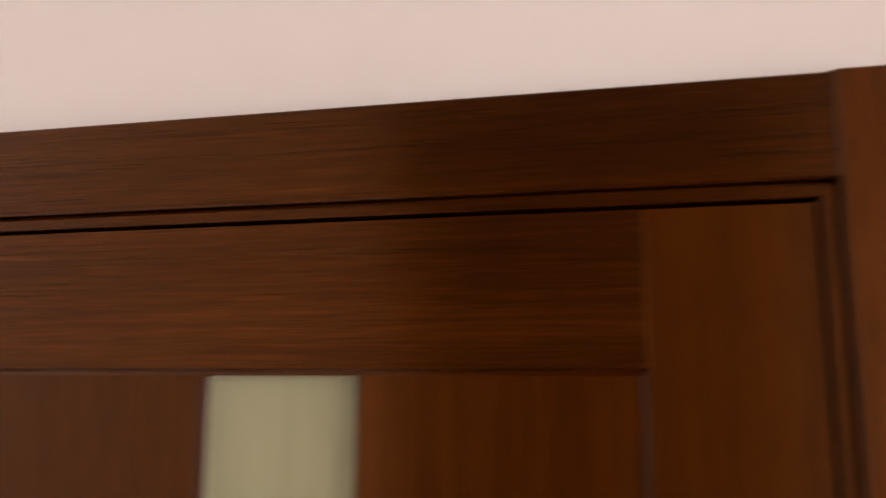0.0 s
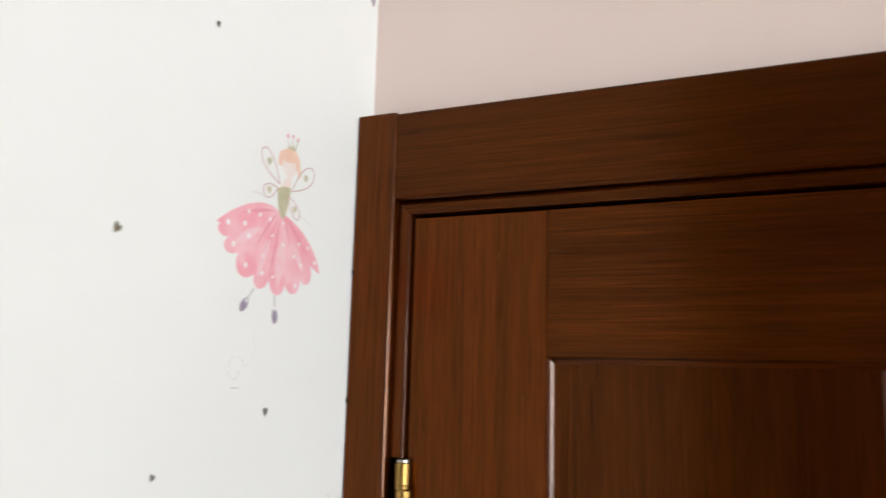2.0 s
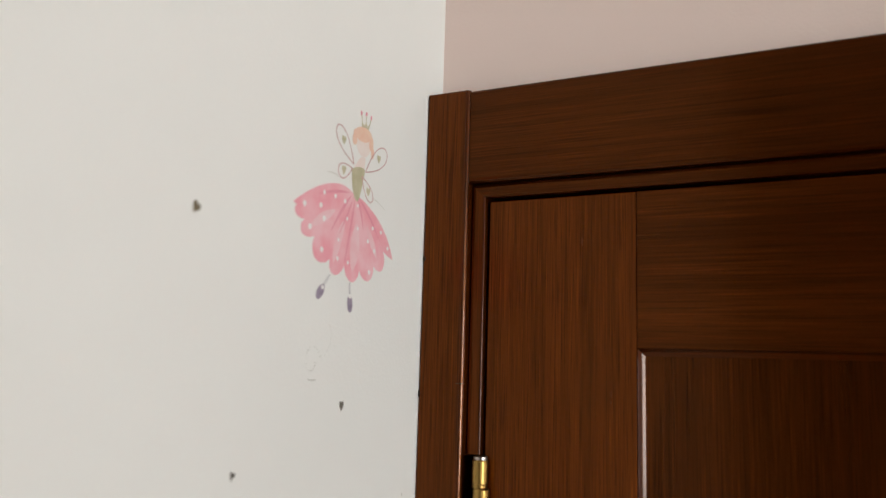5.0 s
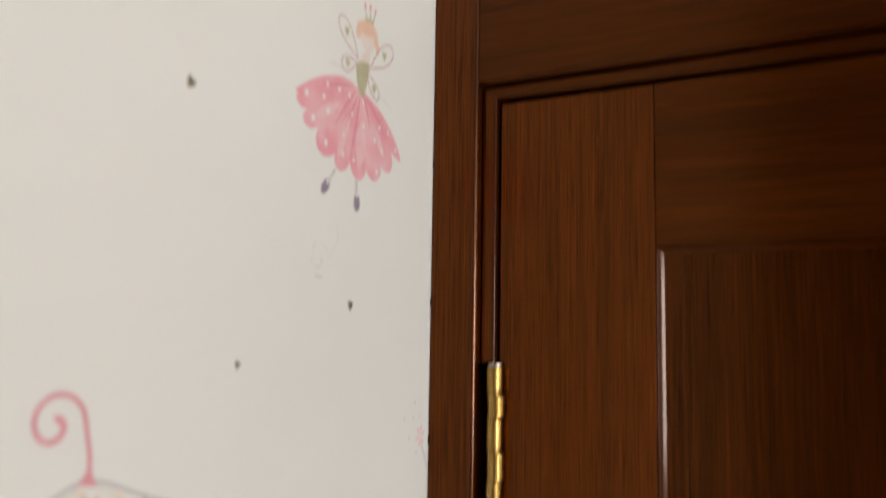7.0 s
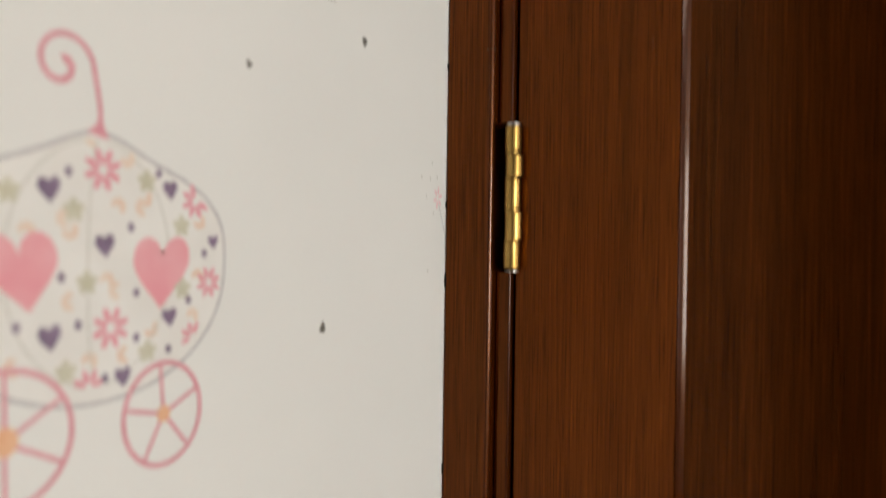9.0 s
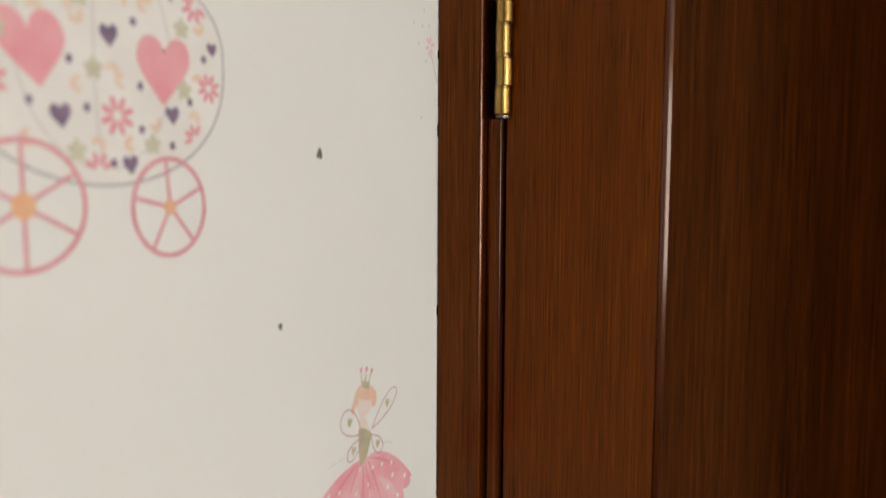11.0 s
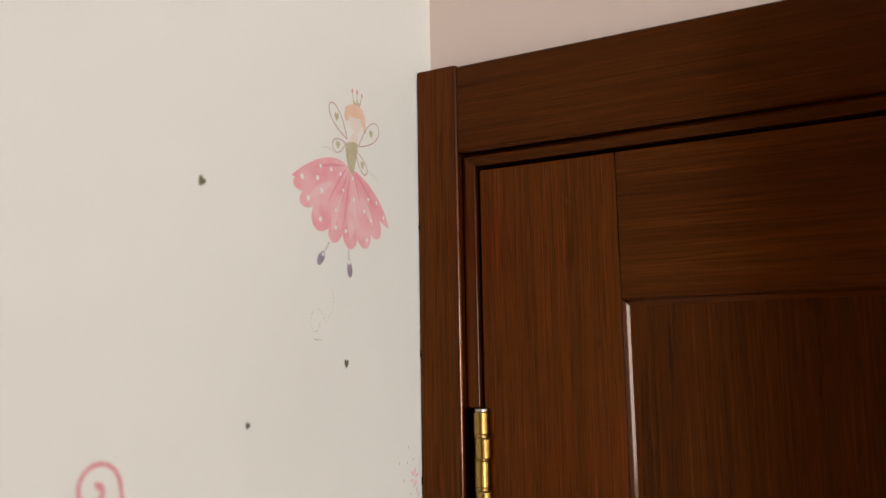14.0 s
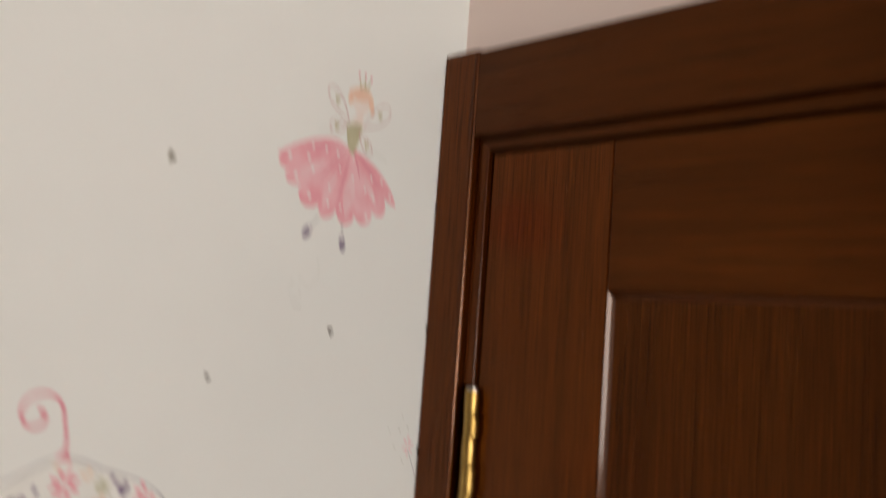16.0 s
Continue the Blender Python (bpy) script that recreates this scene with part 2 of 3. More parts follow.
# added unseen wall, dark so that the door's lacquer mirrors little light
structure(part("wall_added_dark", block(WEST, 1.05, SCREEN - T, SCREEN, 0, CEILING), UMBER), "unseen dark brown wall added to darken the door's reflections", "wall")
east = structure(new("wall_east"), "white painted wall with a wide window", "wall")
part("wall_below", block(EAST, EAST + T, SOUTH, NORTH + T, 0, WIN_Z0), WHITE, east)
part("wall_above", block(EAST, EAST + T, SOUTH, NORTH + T, WIN_Z1, CEILING), WHITE, east)
part("wall_side", block(EAST, EAST + T, SOUTH, WIN_Y0, WIN_Z0, WIN_Z1), WHITE, east)
part("wall_side", block(EAST, EAST + T, WIN_Y1, NORTH + T, WIN_Z0, WIN_Z1), WHITE, east)
structure(part("floor", block(WEST - T, EAST + T, SOUTH - T, 1.6, -0.1, 0), FLOOR), "brown wooden floor", "floor")
structure(part("ceiling", block(WEST - T, EAST + T, SOUTH - T, NORTH + T, CEILING, CEILING + 0.1), CEIL), "plain white ceiling", "ceiling")
hall = structure(new("wall_hall"), "plain hall behind the door", "wall")
part("wall_back", block(-0.7, 1.5, 1.5, 1.6, 0, 2.6), WHITE, hall)
part("wall_end", block(-0.7, -0.6, NORTH + T, 1.5, 0, 2.6), WHITE, hall)
part("wall_end", block(1.4, 1.5, NORTH + T, 1.5, 0, 2.6), WHITE, hall)
part("hall_ceiling", block(-0.7, 1.5, NORTH + T, 1.6, 2.6, 2.7), CEIL, hall)

window = structure(new("window_1"), "white framed window letting in daylight", "window")
for y0, y1 in ((WIN_Y0, WIN_Y0 + 0.06), (WIN_Y1 - 0.06, WIN_Y1), ((WIN_Y0 + WIN_Y1) / 2 - 0.04, (WIN_Y0 + WIN_Y1) / 2 + 0.04)):
    part("window_frame", block(EAST + 0.03, EAST + 0.09, y0, y1, WIN_Z0 + 0.06, WIN_Z1 - 0.06, 0.004), FRAME_WHITE, window)
for z0, z1 in ((WIN_Z0, WIN_Z0 + 0.06), (WIN_Z1 - 0.06, WIN_Z1)):
    part("window_frame", block(EAST + 0.03, EAST + 0.09, WIN_Y0, WIN_Y1, z0, z1, 0.004), FRAME_WHITE, window)

# ---------------------------------------------------------------- door casing and frame
CASE_F, HEAD_F, MOULD_F = -0.0112, -0.0094, -0.0040     # faces of side boards, head and inner moulding
HINGE_T, HINGE_B = 1.8282, 1.7344
casing = structure(new("door_casing"), "dark walnut door casing with a broad head board", "door frame")


def side_board(x0, x1, round_left):
    """Upright casing board, its inner edge rounded over."""
    r = 0.0028
    out = [(x0, NORTH), (x1, NORTH)]
    if round_left:
        out += [(x1, CASE_F + 0.001), (x1 - 0.001, CASE_F)]
        out += [(x0 + r - r * math.sin(a), CASE_F + r - r * math.cos(a)) for a in np.linspace(0, math.pi / 2, 15)]
    else:
        out += [(x1 - r + r * math.cos(a), CASE_F + r - r * math.sin(a)) for a in np.linspace(0, math.pi / 2, 15)]
        out += [(x0 + 0.001, CASE_F), (x0, CASE_F + 0.001)]
    low, top = 0.001, CASE_TOP
    return prism([[(x, y, low) for x, y in out], [(x, y, top - 0.0006) for x, y in out],
                  [(x * 0.998 + 0.002 * (x0 + x1) / 2, y + 0.0004, top) for x, y in out]])


def edge_round(x, side, face, r, z0, z1):
    """Lacquered rounded edge of a board whose front lies at face; side: +1 where the edge faces east."""
    out = [(x + side * (0.0002 - r * (1 - math.sin(a))), face - 0.0002 + r * (1 - math.cos(a))) for a in np.linspace(0, math.pi / 2, 13)]
    out += [(x - side * r, face + r)]
    return prism([[(px, py, z0) for px, py in out], [(px, py, z1) for px, py in out]])


part("side_board", side_board(WEST + 0.0003, IN_L, False), WOOD_V2, casing)
part("side_board", side_board(IN_R, IN_R + 0.068, True), WOOD_V2, casing)
part("edge_bead", edge_round(IN_L, 1, CASE_F, 0.0030, 0.002, CASE_TOP - 0.0010), WOOD_M, casing)
part("edge_bead", edge_round(IN_R, -1, CASE_F, 0.0030, 0.002, CASE_TOP - 0.0010), WOOD_M, casing)
# head board with a small cove along its lower edge
hp = [(NORTH, CASE_TOP - 0.0008), (HEAD_F + 0.0008, CASE_TOP - 0.0008), (HEAD_F, CASE_TOP - 0.0018), (HEAD_F, HEAD_LOW + 0.0030),
      (HEAD_F + 0.0006, HEAD_LOW + 0.0012), (HEAD_F + 0.0020, HEAD_LOW), (NORTH, HEAD_LOW)]
part("head_board", prism([[(IN_L + 0.0003, y, z) for y, z in hp], [(IN_R - 0.0003, y, z) for y, z in hp]]), WOOD_H2, casing)


def moulding_profile(outer, inner):
    """Section of the slim inner moulding, from its outer side to the rounded edge at the door."""
    s = 1 if inner > outer else -1
    w = abs(inner - outer)
    pts = [(0.0, 0.0115), (0.0, MOULD_F + 0.0022), (0.0012, MOULD_F + 0.0006), (0.0030, MOULD_F)]
    pts += [(w - 0.0013 + 0.0013 * math.sin(a), MOULD_F + 0.0013 - 0.0013 * math.cos(a)) for a in np.linspace(0, math.pi / 2, 15)]
    pts += [(w, 0.0115)]
    return [(outer + s * u, y) for u, y in pts]


JL, JR, JT = -0.0019, LEAF_W + 0.0019, LEAF_TOP + 0.0020
left_m, right_m = moulding_profile(IN_L + 0.0002, JL), moulding_profile(IN_R - 0.0002, JR)
top_m = moulding_profile(HEAD_LOW - 0.0002, JT)


def upright(profile, z0, z1, mitre, side):
    low = [(x, y, z0) for x, y in profile]
    if not mitre:
        return prism([low, [(x, y, z1) for x, y in profile]])
    return prism([low, [(x, y, JT + abs(x - side)) for x, y in profile]])


part("moulding", upright(left_m, 0.001, HINGE_B - 0.0006, False, JL), WOOD_V2, casing)
part("moulding", upright(left_m, HINGE_T + 0.0006, 0, True, JL), WOOD_V2, casing)
part("moulding", upright(right_m, 0.001, 0, True, JR), WOOD_V2, casing)
part("moulding", prism([[(JL - (z - JT), y, z) for z, y in top_m], [(JR + (z - JT), y, z) for z, y in top_m]]), WOOD_H2, casing)
for z0, z1 in ((0.002, HINGE_B - 0.0008), (HINGE_T + 0.0008, JT + 0.0008)):
    part("edge_bead", edge_round(JL, 1, MOULD_F, 0.0014, z0, z1), WOOD_BEAD, casing)
part("edge_bead", edge_round(JR, -1, MOULD_F, 0.0014, 0.002, JT + 0.0008), WOOD_BEAD, casing)
part("jamb", block(WEST + 0.001, JL, 0.0122, NORTH + T, 0.001, 2.042), WOOD_V2, casing)
part("jamb", block(JR, 0.743, 0.0122, NORTH + T, 0.001, 2.042), WOOD_V2, casing)
part("jamb_head", block(JL, JR, 0.0122, NORTH + T, JT, 2.042), WOOD_H2, casing)
part("door_stop", block(JL + 0.0002, 0.012, 0.043, 0.10, 0.001, JT - 0.0002), WOOD_V2, casing)
part("door_stop", block(LEAF_W - 0.012, JR - 0.0002, 0.043, 0.10, 0.001, JT - 0.0002), WOOD_V2, casing)
part("door_stop", block(0.0122, LEAF_W - 0.0122, 0.043, 0.10, 1.988, JT - 0.0002), WOOD_H2, casing)
# nail hole and a hairline joint in the left board
bm = bmesh.new()
bmesh.ops.create_cone(bm, cap_ends=True, segments=12, radius1=0.0011, radius2=0.0011, depth=0.0006)
for v in bm.verts:
    v.co = (WEST + 0.0016 + v.co.x, CASE_F - 0.0001 + v.co.z, 1.9600 + v.co.y * 1.6)
part("nail_hole", bm, DARK, casing, "small dark nail hole")
for nz, nh in ((1.7770, 0.0026), (1.7275, 0.0044), (1.6050, 0.0036), (1.8670, 0.0022)):
    ring = [(WEST + 0.0002 + 0.0013 * math.sin(a) * (1 + 0.3 * math.sin(2 * a + nz * 90)), nz + nh * math.cos(a)) for a in np.linspace(0, math.pi, 8)]
    part("nick", prism([[(x, CASE_F - 0.00012, z) for x, z in ring], [(x, CASE_F + 0.001, z) for x, z in ring]]), DARK, casing, "dark worn nick in the edge")
part("hairline_joint", block(IN_L - 0.0046, IN_L + 0.0002, CASE_F - 0.0001, CASE_F + 0.004, 1.8744, 1.8751), DARK, casing)

# ---------------------------------------------------------------- door leaf
door = structure(new("door_1"), "closed dark walnut panelled door with a narrow cream glass strip", "door")
LOW, RAIL_LOW = 0.008, 0.20
hinge_stile = part("stile", block(0, STILE, 0, LEAF_T, LOW, LEAF_TOP, 0.0009), WOOD_V, door)
# small dark pin knots in the veneer
for kx, kz, kw, kh in ((0.0850, 1.8715, 0.0008, 0.0022), (0.0848, 1.8668, 0.0006, 0.0012), (0.0660, 1.9690, 0.0004, 0.0030)):
    ring = [(kx + kw * math.cos(a) * (1 + 0.25 * math.sin(3 * a)), kz + kh * math.sin(a)) for a in np.linspace(0, 2 * math.pi, 12, endpoint=False)]
    part("knot", prism([[(x, -0.00012, z) for x, z in ring], [(x, 0.0005, z) for x, z in ring]]), KNOT, hinge_stile)
part("stile", block(LEAF_W - STILE, LEAF_W, 0, LEAF_T, LOW, LEAF_TOP, 0.0009), WOOD_V, door)
part("top_rail", block(STILE + 0.0002, LEAF_W - STILE - 0.0002, 0.0002, LEAF_T, PAN_TOP + 0.0046, LEAF_TOP, 0.0005), WOOD_H, door)
part("bottom_rail", block(STILE + 0.0002, LEAF_W - STILE - 0.0002, 0.0002, LEAF_T, LOW, RAIL_LOW - 0.0046, 0.0005), WOOD_H, door)
REC = 0.0046


def bead(corners, mat, label=""):
    """A sloping bead: outer edge high, inner edge low, with mitred ends; corners: outer a, outer b, inner b, inner a."""
    (ax, az), (bx, bz), (cx, cz), (dx, dz) = corners
    rings = []
    for (ox, oz), (ix, iz) in (((ax, az), (dx, dz)), ((bx, bz), (cx, cz))):
        ring = []
        for f in np.linspace(0, 1, 15):
            depth = START + (END - START) * (f + 0.08 * math.sin(math.pi * f))
            ring.append((ox + (ix - ox) * f, depth, oz + (iz - oz) * f))
        ring += [(ix, LEAF_T - 0.004, iz), (ox, LEAF_T - 0.004, oz)]
        rings.append(ring)
    return part("bead", prism(rings), mat, door, label)


START, END = 0.0004, REC
O = (STILE + 0.0003, LEAF_W - STILE - 0.0003, RAIL_LOW - 0.0046, PAN_TOP + 0.0045)
I = (PAN_L, PAN_R - 0.0055, RAIL_LOW, PAN_TOP)
bead([(O[0], O[2]), (O[0], O[3]), (I[0], I[3]), (I[0], I[2])], WOOD_BEAD)
bead([(O[1], O[2]), (O[1], O[3]), (I[1], I[3]), (I[1], I[2])], WOOD_BEAD)
bead([(O[0], O[3]), (O[1], O[3]), (I[1], I[3]), (I[0], I[3])], WOOD_H)
bead([(O[0], O[2]), (O[1], O[2]), (I[1], I[2]), (I[0], I[2])], WOOD_H)
GB = 0.0050
# left panel in the darkened walnut, right panel in the stile's
part("panel", block(I[0] - 0.003, GLASS_L - GB, REC, LEAF_T - 0.008, RAIL_LOW - 0.003, PAN_TOP + 0.003), WOOD_V_SHADED, door)
part("panel", block(GLASS_R + GB, I[1] + 0.003, REC, LEAF_T - 0.008, RAIL_LOW - 0.003, PAN_TOP + 0.003), WOOD_V, door)
START, END = REC, REC + 0.0080
bead([(GLASS_L - GB, RAIL_LOW - 0.003), (GLASS_L - GB, PAN_TOP + 0.003), (GLASS_L, PAN_TOP + 0.003), (GLASS_L, RAIL_LOW - 0.003)], WOOD_G)
bead([(GLASS_R + GB, RAIL_LOW - 0.003), (GLASS_R + GB, PAN_TOP + 0.003), (GLASS_R, PAN_TOP + 0.003), (GLASS_R, RAIL_LOW - 0.003)], WOOD_BEAD)
part("glass_pane", block(GLASS_L - 0.004, GLASS_R + 0.004, END - 0.0004, END + 0.0046, RAIL_LOW - 0.003, PAN_TOP + 0.003), GLASS, door,
     "cream frosted glass strip")

# ---------------------------------------------------------------- hinge
hinge = empty("door_hinge", "polished brass butt hinge between door and frame", "hinge")
HX, HY, HR = 0.0, -0.0060, 0.0052


def turned(profile, segments=28, dx=0.0):
    """A round part about the hinge pin; profile: radius, height."""
    return prism([[(HX + dx + r * math.cos(a), HY + r * math.sin(a), z) for a in np.linspace(0, 2 * math.pi, segments, endpoint=False)] for r, z in profile])


KNUCKLES = [(0.0, 0.170), (0.200, 0.352), (0.364, 0.566), (0.592, 0.790), (0.800, 0.985)]
H = HINGE_T - HINGE_B
for i, (a, b) in enumerate(KNUCKLES):
    z1, z0 = HINGE_T - 0.0022 - a * (H - 0.0030), HINGE_T - 0.0022 - b * (H - 0.0030)
    r = HR * (1.0, 1.06, 0.98, 1.05, 1.0)[i]
    part("knuckle", turned([(r - 0.0007, z0), (r, z0 + 0.0007), (r, z1 - 0.0007), (r - 0.0007, z1)], dx=(-0.0003, 0.0007, -0.0002, 0.0006, -0.0003)[i]), BRASS, hinge)
for a, b in zip(KNUCKLES, KNUCKLES[1:]):
    z1, z0 = HINGE_T - 0.0022 - a[1] * (H - 0.0030) + 0.0002, HINGE_T - 0.0022 - b[0] * (H - 0.0030) - 0.0002
    part("washer", turned([(HR * 0.93, z0), (HR * 0.98, (z0 * 2 + z1) / 3), (HR * 0.98, (z0 + z1 * 2) / 3), (HR * 0.93, z1)], dx=-0.0004), OLD_BRASS, hinge, "dull darkened brass washer")
part("pin_cap", turned([(HR * 0.86, HINGE_T - 0.0024), (HR * 0.90, HINGE_T - 0.0020), (HR * 0.88, HINGE_T - 0.0003), (HR * 0.74, HINGE_T)]), STEEL, hinge, "dull steel pin head")
part("pin_cap", turned([(HR * 0.74, HINGE_B), (HR * 0.88, HINGE_B + 0.0004), (HR * 0.88, HINGE_B + 0.0010)]), STEEL, hinge, "dull steel pin head")
part("leaf_plate", block(-0.0030, -0.0012, HY + 0.003, 0.034, HINGE_B + 0.001, HINGE_T - 0.001), BRASS, hinge)
# frame-side plate, near black instead of brass: shade painted into its colour
part("leaf_plate", block(-0.0128, -0.0036, 0.0102, 0.0120, HINGE_B + 0.001, HINGE_T - 0.001), DARK, hinge, "mortise plate coloured near black for the shade behind the hinge")

# ---------------------------------------------------------------- wall stickers: flat printed film on the white wall
FILM = 0.000028
PIECES = itertools.count()


def sheet(name, outline, layer, mat, parent, label="", middle=None):
    """A flat piece of film; outline: points u (to the right), v (up) about the sticker's own origin; middle: a point that sees all of it."""
    bm = bmesh.new()
    layer += 0.12 * (next(PIECES) % 8)
    ring = [bm.verts.new((layer * FILM, u, v)) for u, v in outline]
    if middle:
        hub = bm.verts.new((layer * FILM, *middle))
        for a, b in zip(ring, ring[1:] + ring[:1]):
            bm.faces.new((hub, a, b))
    else:
        bm.faces.new(ring)
        bmesh.ops.triangulate(bm, faces=bm.faces[:], ngon_method="EAR_CLIP")
    return part(name, bm, mat, parent, label)


def strip(name, path, widths, layer, mat, parent, closed=False, label=""):
    """A drawn line of varying width along a path."""
    bm = bmesh.new()
    layer += 0.12 * (next(PIECES) % 8)
    n = len(path)
    lr = []
    for i, (u, v) in enumerate(path):
        a = path[(i - 1) % n] if closed or i else path[0]
        b = path[(i + 1) % n] if closed or i < n - 1 else path[-1]
        du, dv = b[0] - a[0], b[1] - a[1]
        ln = math.hypot(du, dv) or 1.0
        w = (widths if isinstance(widths, float) else widths[i]) / 2
        nu, nv = -dv / ln * w, du / ln * w
        lr.append((bm.verts.new((layer * FILM, u + nu, v + nv)), bm.verts.new((layer * FILM, u - nu, v - nv))))
    for i in range(n if closed else n - 1):
        (a, b), (c, d) = lr[i], lr[(i + 1) % n]
        bm.faces.new((a, b, d, c))
    return part(name, bm, mat, parent, label)


def disc(u, v, ru, rv=None, turn=0.0, n=20):
    rv = ru if rv is None else rv
    c, s = math.cos(turn), math.sin(turn)
    return [(u + ru * math.cos(a) * c - rv * math.sin(a) * s, v + ru * math.cos(a) * s + rv * math.sin(a) * c)
            for a in np.linspace(0, 2 * math.pi, n, endpoint=False)]


def bezier(p, n=12):
    out = []
    for t in np.linspace(0, 1, n):
        q = [np.array(a, float) for a in p]
        while len(q) > 1:
            q = [(1 - t) * a + t * b for a, b in zip(q, q[1:])]
        out.append((float(q[0][0]), float(q[0][1])))
    return out


def heart(u, v, w, h, turn=0.0, skew=0.0, n=10):
    """Heart outline of width w and height h about its middle, with nearly straight sides down to the tip."""
    half = bezier([(0, 0.24), (0.04, 0.62), (0.50, 0.66), (0.50, 0.20)], n) + bezier([(0.50, 0.20), (0.48, -0.02), (0.17, -0.28), (0, -0.5)], n)[1:]
    out = []
    for x, y in half + [(-x, y) for x, y in half[-2:0:-1]]:
        px, py = x * w - skew * y * h, y * h
        out.append((u + px * math.cos(turn) - py * math.sin(turn), v + px * math.sin(turn) + py * math.cos(turn)))
    return out


def sticker(name, y, z, label, group="", turn=0.0, mirror=False):
    e = empty(name, label, "wall sticker", group)
    e.matrix_basis = Matrix.Translation((WEST + 0.0001, y, z)) @ Matrix.Rotation(turn, 4, "X")
    if mirror:
        e.scale = (1, -1, 1)
    return e


WINGS = (((-0.0036, 0.0195), (-0.0225, 0.0385), 0.0105), ((0.0096, 0.0175), (0.0338, 0.0365), 0.0118),
         ((-0.0050, 0.0165), (-0.0195, 0.0110), 0.0088), ((0.0058, 0.0140), (0.0186, 0.0005), 0.0078))
WINGS_LOWER = (((-0.0050, 0.0185), (-0.0275, 0.0425), 0.0100), ((0.0050, 0.0160), (0.0275, 0.0270), 0.0140),
               ((-0.0050, 0.0150), (-0.0185, 0.0050), 0.0088), ((0.0040, 0.0140), (0.0165, 0.0015), 0.0085))


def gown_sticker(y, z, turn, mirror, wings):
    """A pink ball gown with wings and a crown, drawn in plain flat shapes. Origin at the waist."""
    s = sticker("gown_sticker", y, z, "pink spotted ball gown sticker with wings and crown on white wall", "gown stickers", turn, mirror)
    # skirt: a fan whose hem hangs in deep uneven scallops between notches
    tip_l, tip_r = (-0.0600, -0.0150), (0.0468, -0.0322)
    top = bezier([(-0.0040, 0.0020), (-0.014, 0.0075), (-0.036, 0.0035), tip_l], 14)
    right = bezier([tip_r, (0.040, -0.0150), (0.022, -0.0040), (0.0035, 0.0010)], 14)
    notches = [(-0.0566, -0.0158), (-0.0492, -0.0226), (-0.0392, -0.0305), (-0.0236, -0.0415), (-0.0086, -0.0435), (0.0078, -0.0445),
               (0.0238, -0.0395), (0.0345, -0.0282), tip_r]
    drops = (0.0046, 0.0078, 0.0092, 0.0080, 0.0082, 0.0080, 0.0086, 0.0022)
    hem = []
    for (au, av), (bu, bv), drop in zip(notches, notches[1:], drops):
        ln = math.hypot(au + bu, av + bv)
        du, dv = (au + bu) / ln, (av + bv) / ln
        for k in range(12):
            f = k / 12
            w = drop * math.sin(math.pi * f) ** 0.55
            hem.append((au + (bu - au) * f + du * w, av + (bv - av) * f + dv * w))
    sheet("skirt", top + hem + right[:-1], 1, INK_PINK, s, middle=(-0.004, -0.012))
    # paler washes low on the skirt, deeper strokes along the folds
    for path, wide in (([(0.003, -0.016), (0.002, -0.030), (0.000, -0.046)], 0.0095), ([(-0.010, -0.016), (-0.017, -0.030), (-0.020, -0.043)], 0.0060),
                       ([(-0.020, -0.012), (-0.033, -0.019), (-0.043, -0.025)], 0.0055), ([(0.014, -0.016), (0.021, -0.025), (0.027, -0.034)], 0.0050)):
        line = bezier(path, 14)
        strip("wash", line, [0.0003 + wide * max(0.0, math.sin(math.pi * i / 13)) ** 0.7 for i in range(14)], 1.9, INK_LIGHT, s)
    for path, wide in (([(-0.006, 0.0010), (-0.018, 0.0008), (-0.038, -0.0060)], 0.0016), ([(-0.0040, 0.0), (-0.011, -0.0060), (-0.024, -0.0250)], 0.0020),
                       ([(-0.0004, -0.0010), (-0.0030, -0.0180), (-0.0088, -0.0420)], 0.0017), ([(0.0022, -0.0015), (0.0070, -0.0060), (0.0105, -0.0200)], 0.0018),
                       ([(0.0036, -0.0005), (0.0150, -0.0060), (0.0300, -0.0230)], 0.0016), ([(-0.0020, -0.0005), (-0.0070, -0.0120), (-0.0160, -0.0260)], 0.0010)):
        line = bezier(path, 14)
        strip("fold", line, [0.0002 + wide * max(0.0, math.sin(math.pi * i / 13)) ** 0.8 for i in range(14)], 3, INK_FOLD, s)
    for u, v, size in ((-32, -4, 1.2), (-21, -4, 1.3), (-50, -14, 1.7), (-35, -12, 1.6), (-11, -5, 1.3), (3, -5, 1.1), (-31, -19, 1.6), (-8, -15, 1.1), (-44, -26, 1.7), (4, -19, 1.1),
                       (21, -16, 1.2), (31, -17, 1.2), (16, -25, 1.3), (40, -26, 1.3), (-32, -37, 1.6), (24, -30, 1.3), (-16, -40, 1.3), (-5, -41, 1.2), (19, -44, 1.4), (-16, -29, 1.0)):
        sheet("spot", disc(u / 1000, v / 1000, size / 1000, size / 1000 * 1.05, 0.0, 12), 4, INK_WHITE, s)
    # bodice, neck and plain oval
    sheet("bodice", bezier([(-0.0055, 0.0155), (-0.0030, 0.0190), (0.0075, 0.0205), (0.0092, 0.0185)], 8)
          + bezier([(0.0092, 0.0185), (0.0068, 0.009), (0.0050, -0.001), (0.0022, -0.0024)], 8)
          + bezier([(0.0015, -0.0026), (-0.0030, -0.0020), (-0.0042, 0.006), (-0.0055, 0.0155)], 8)[:-1], 3, INK_OLIVE, s)
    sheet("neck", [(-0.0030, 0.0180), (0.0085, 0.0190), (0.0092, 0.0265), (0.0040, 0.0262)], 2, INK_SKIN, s)
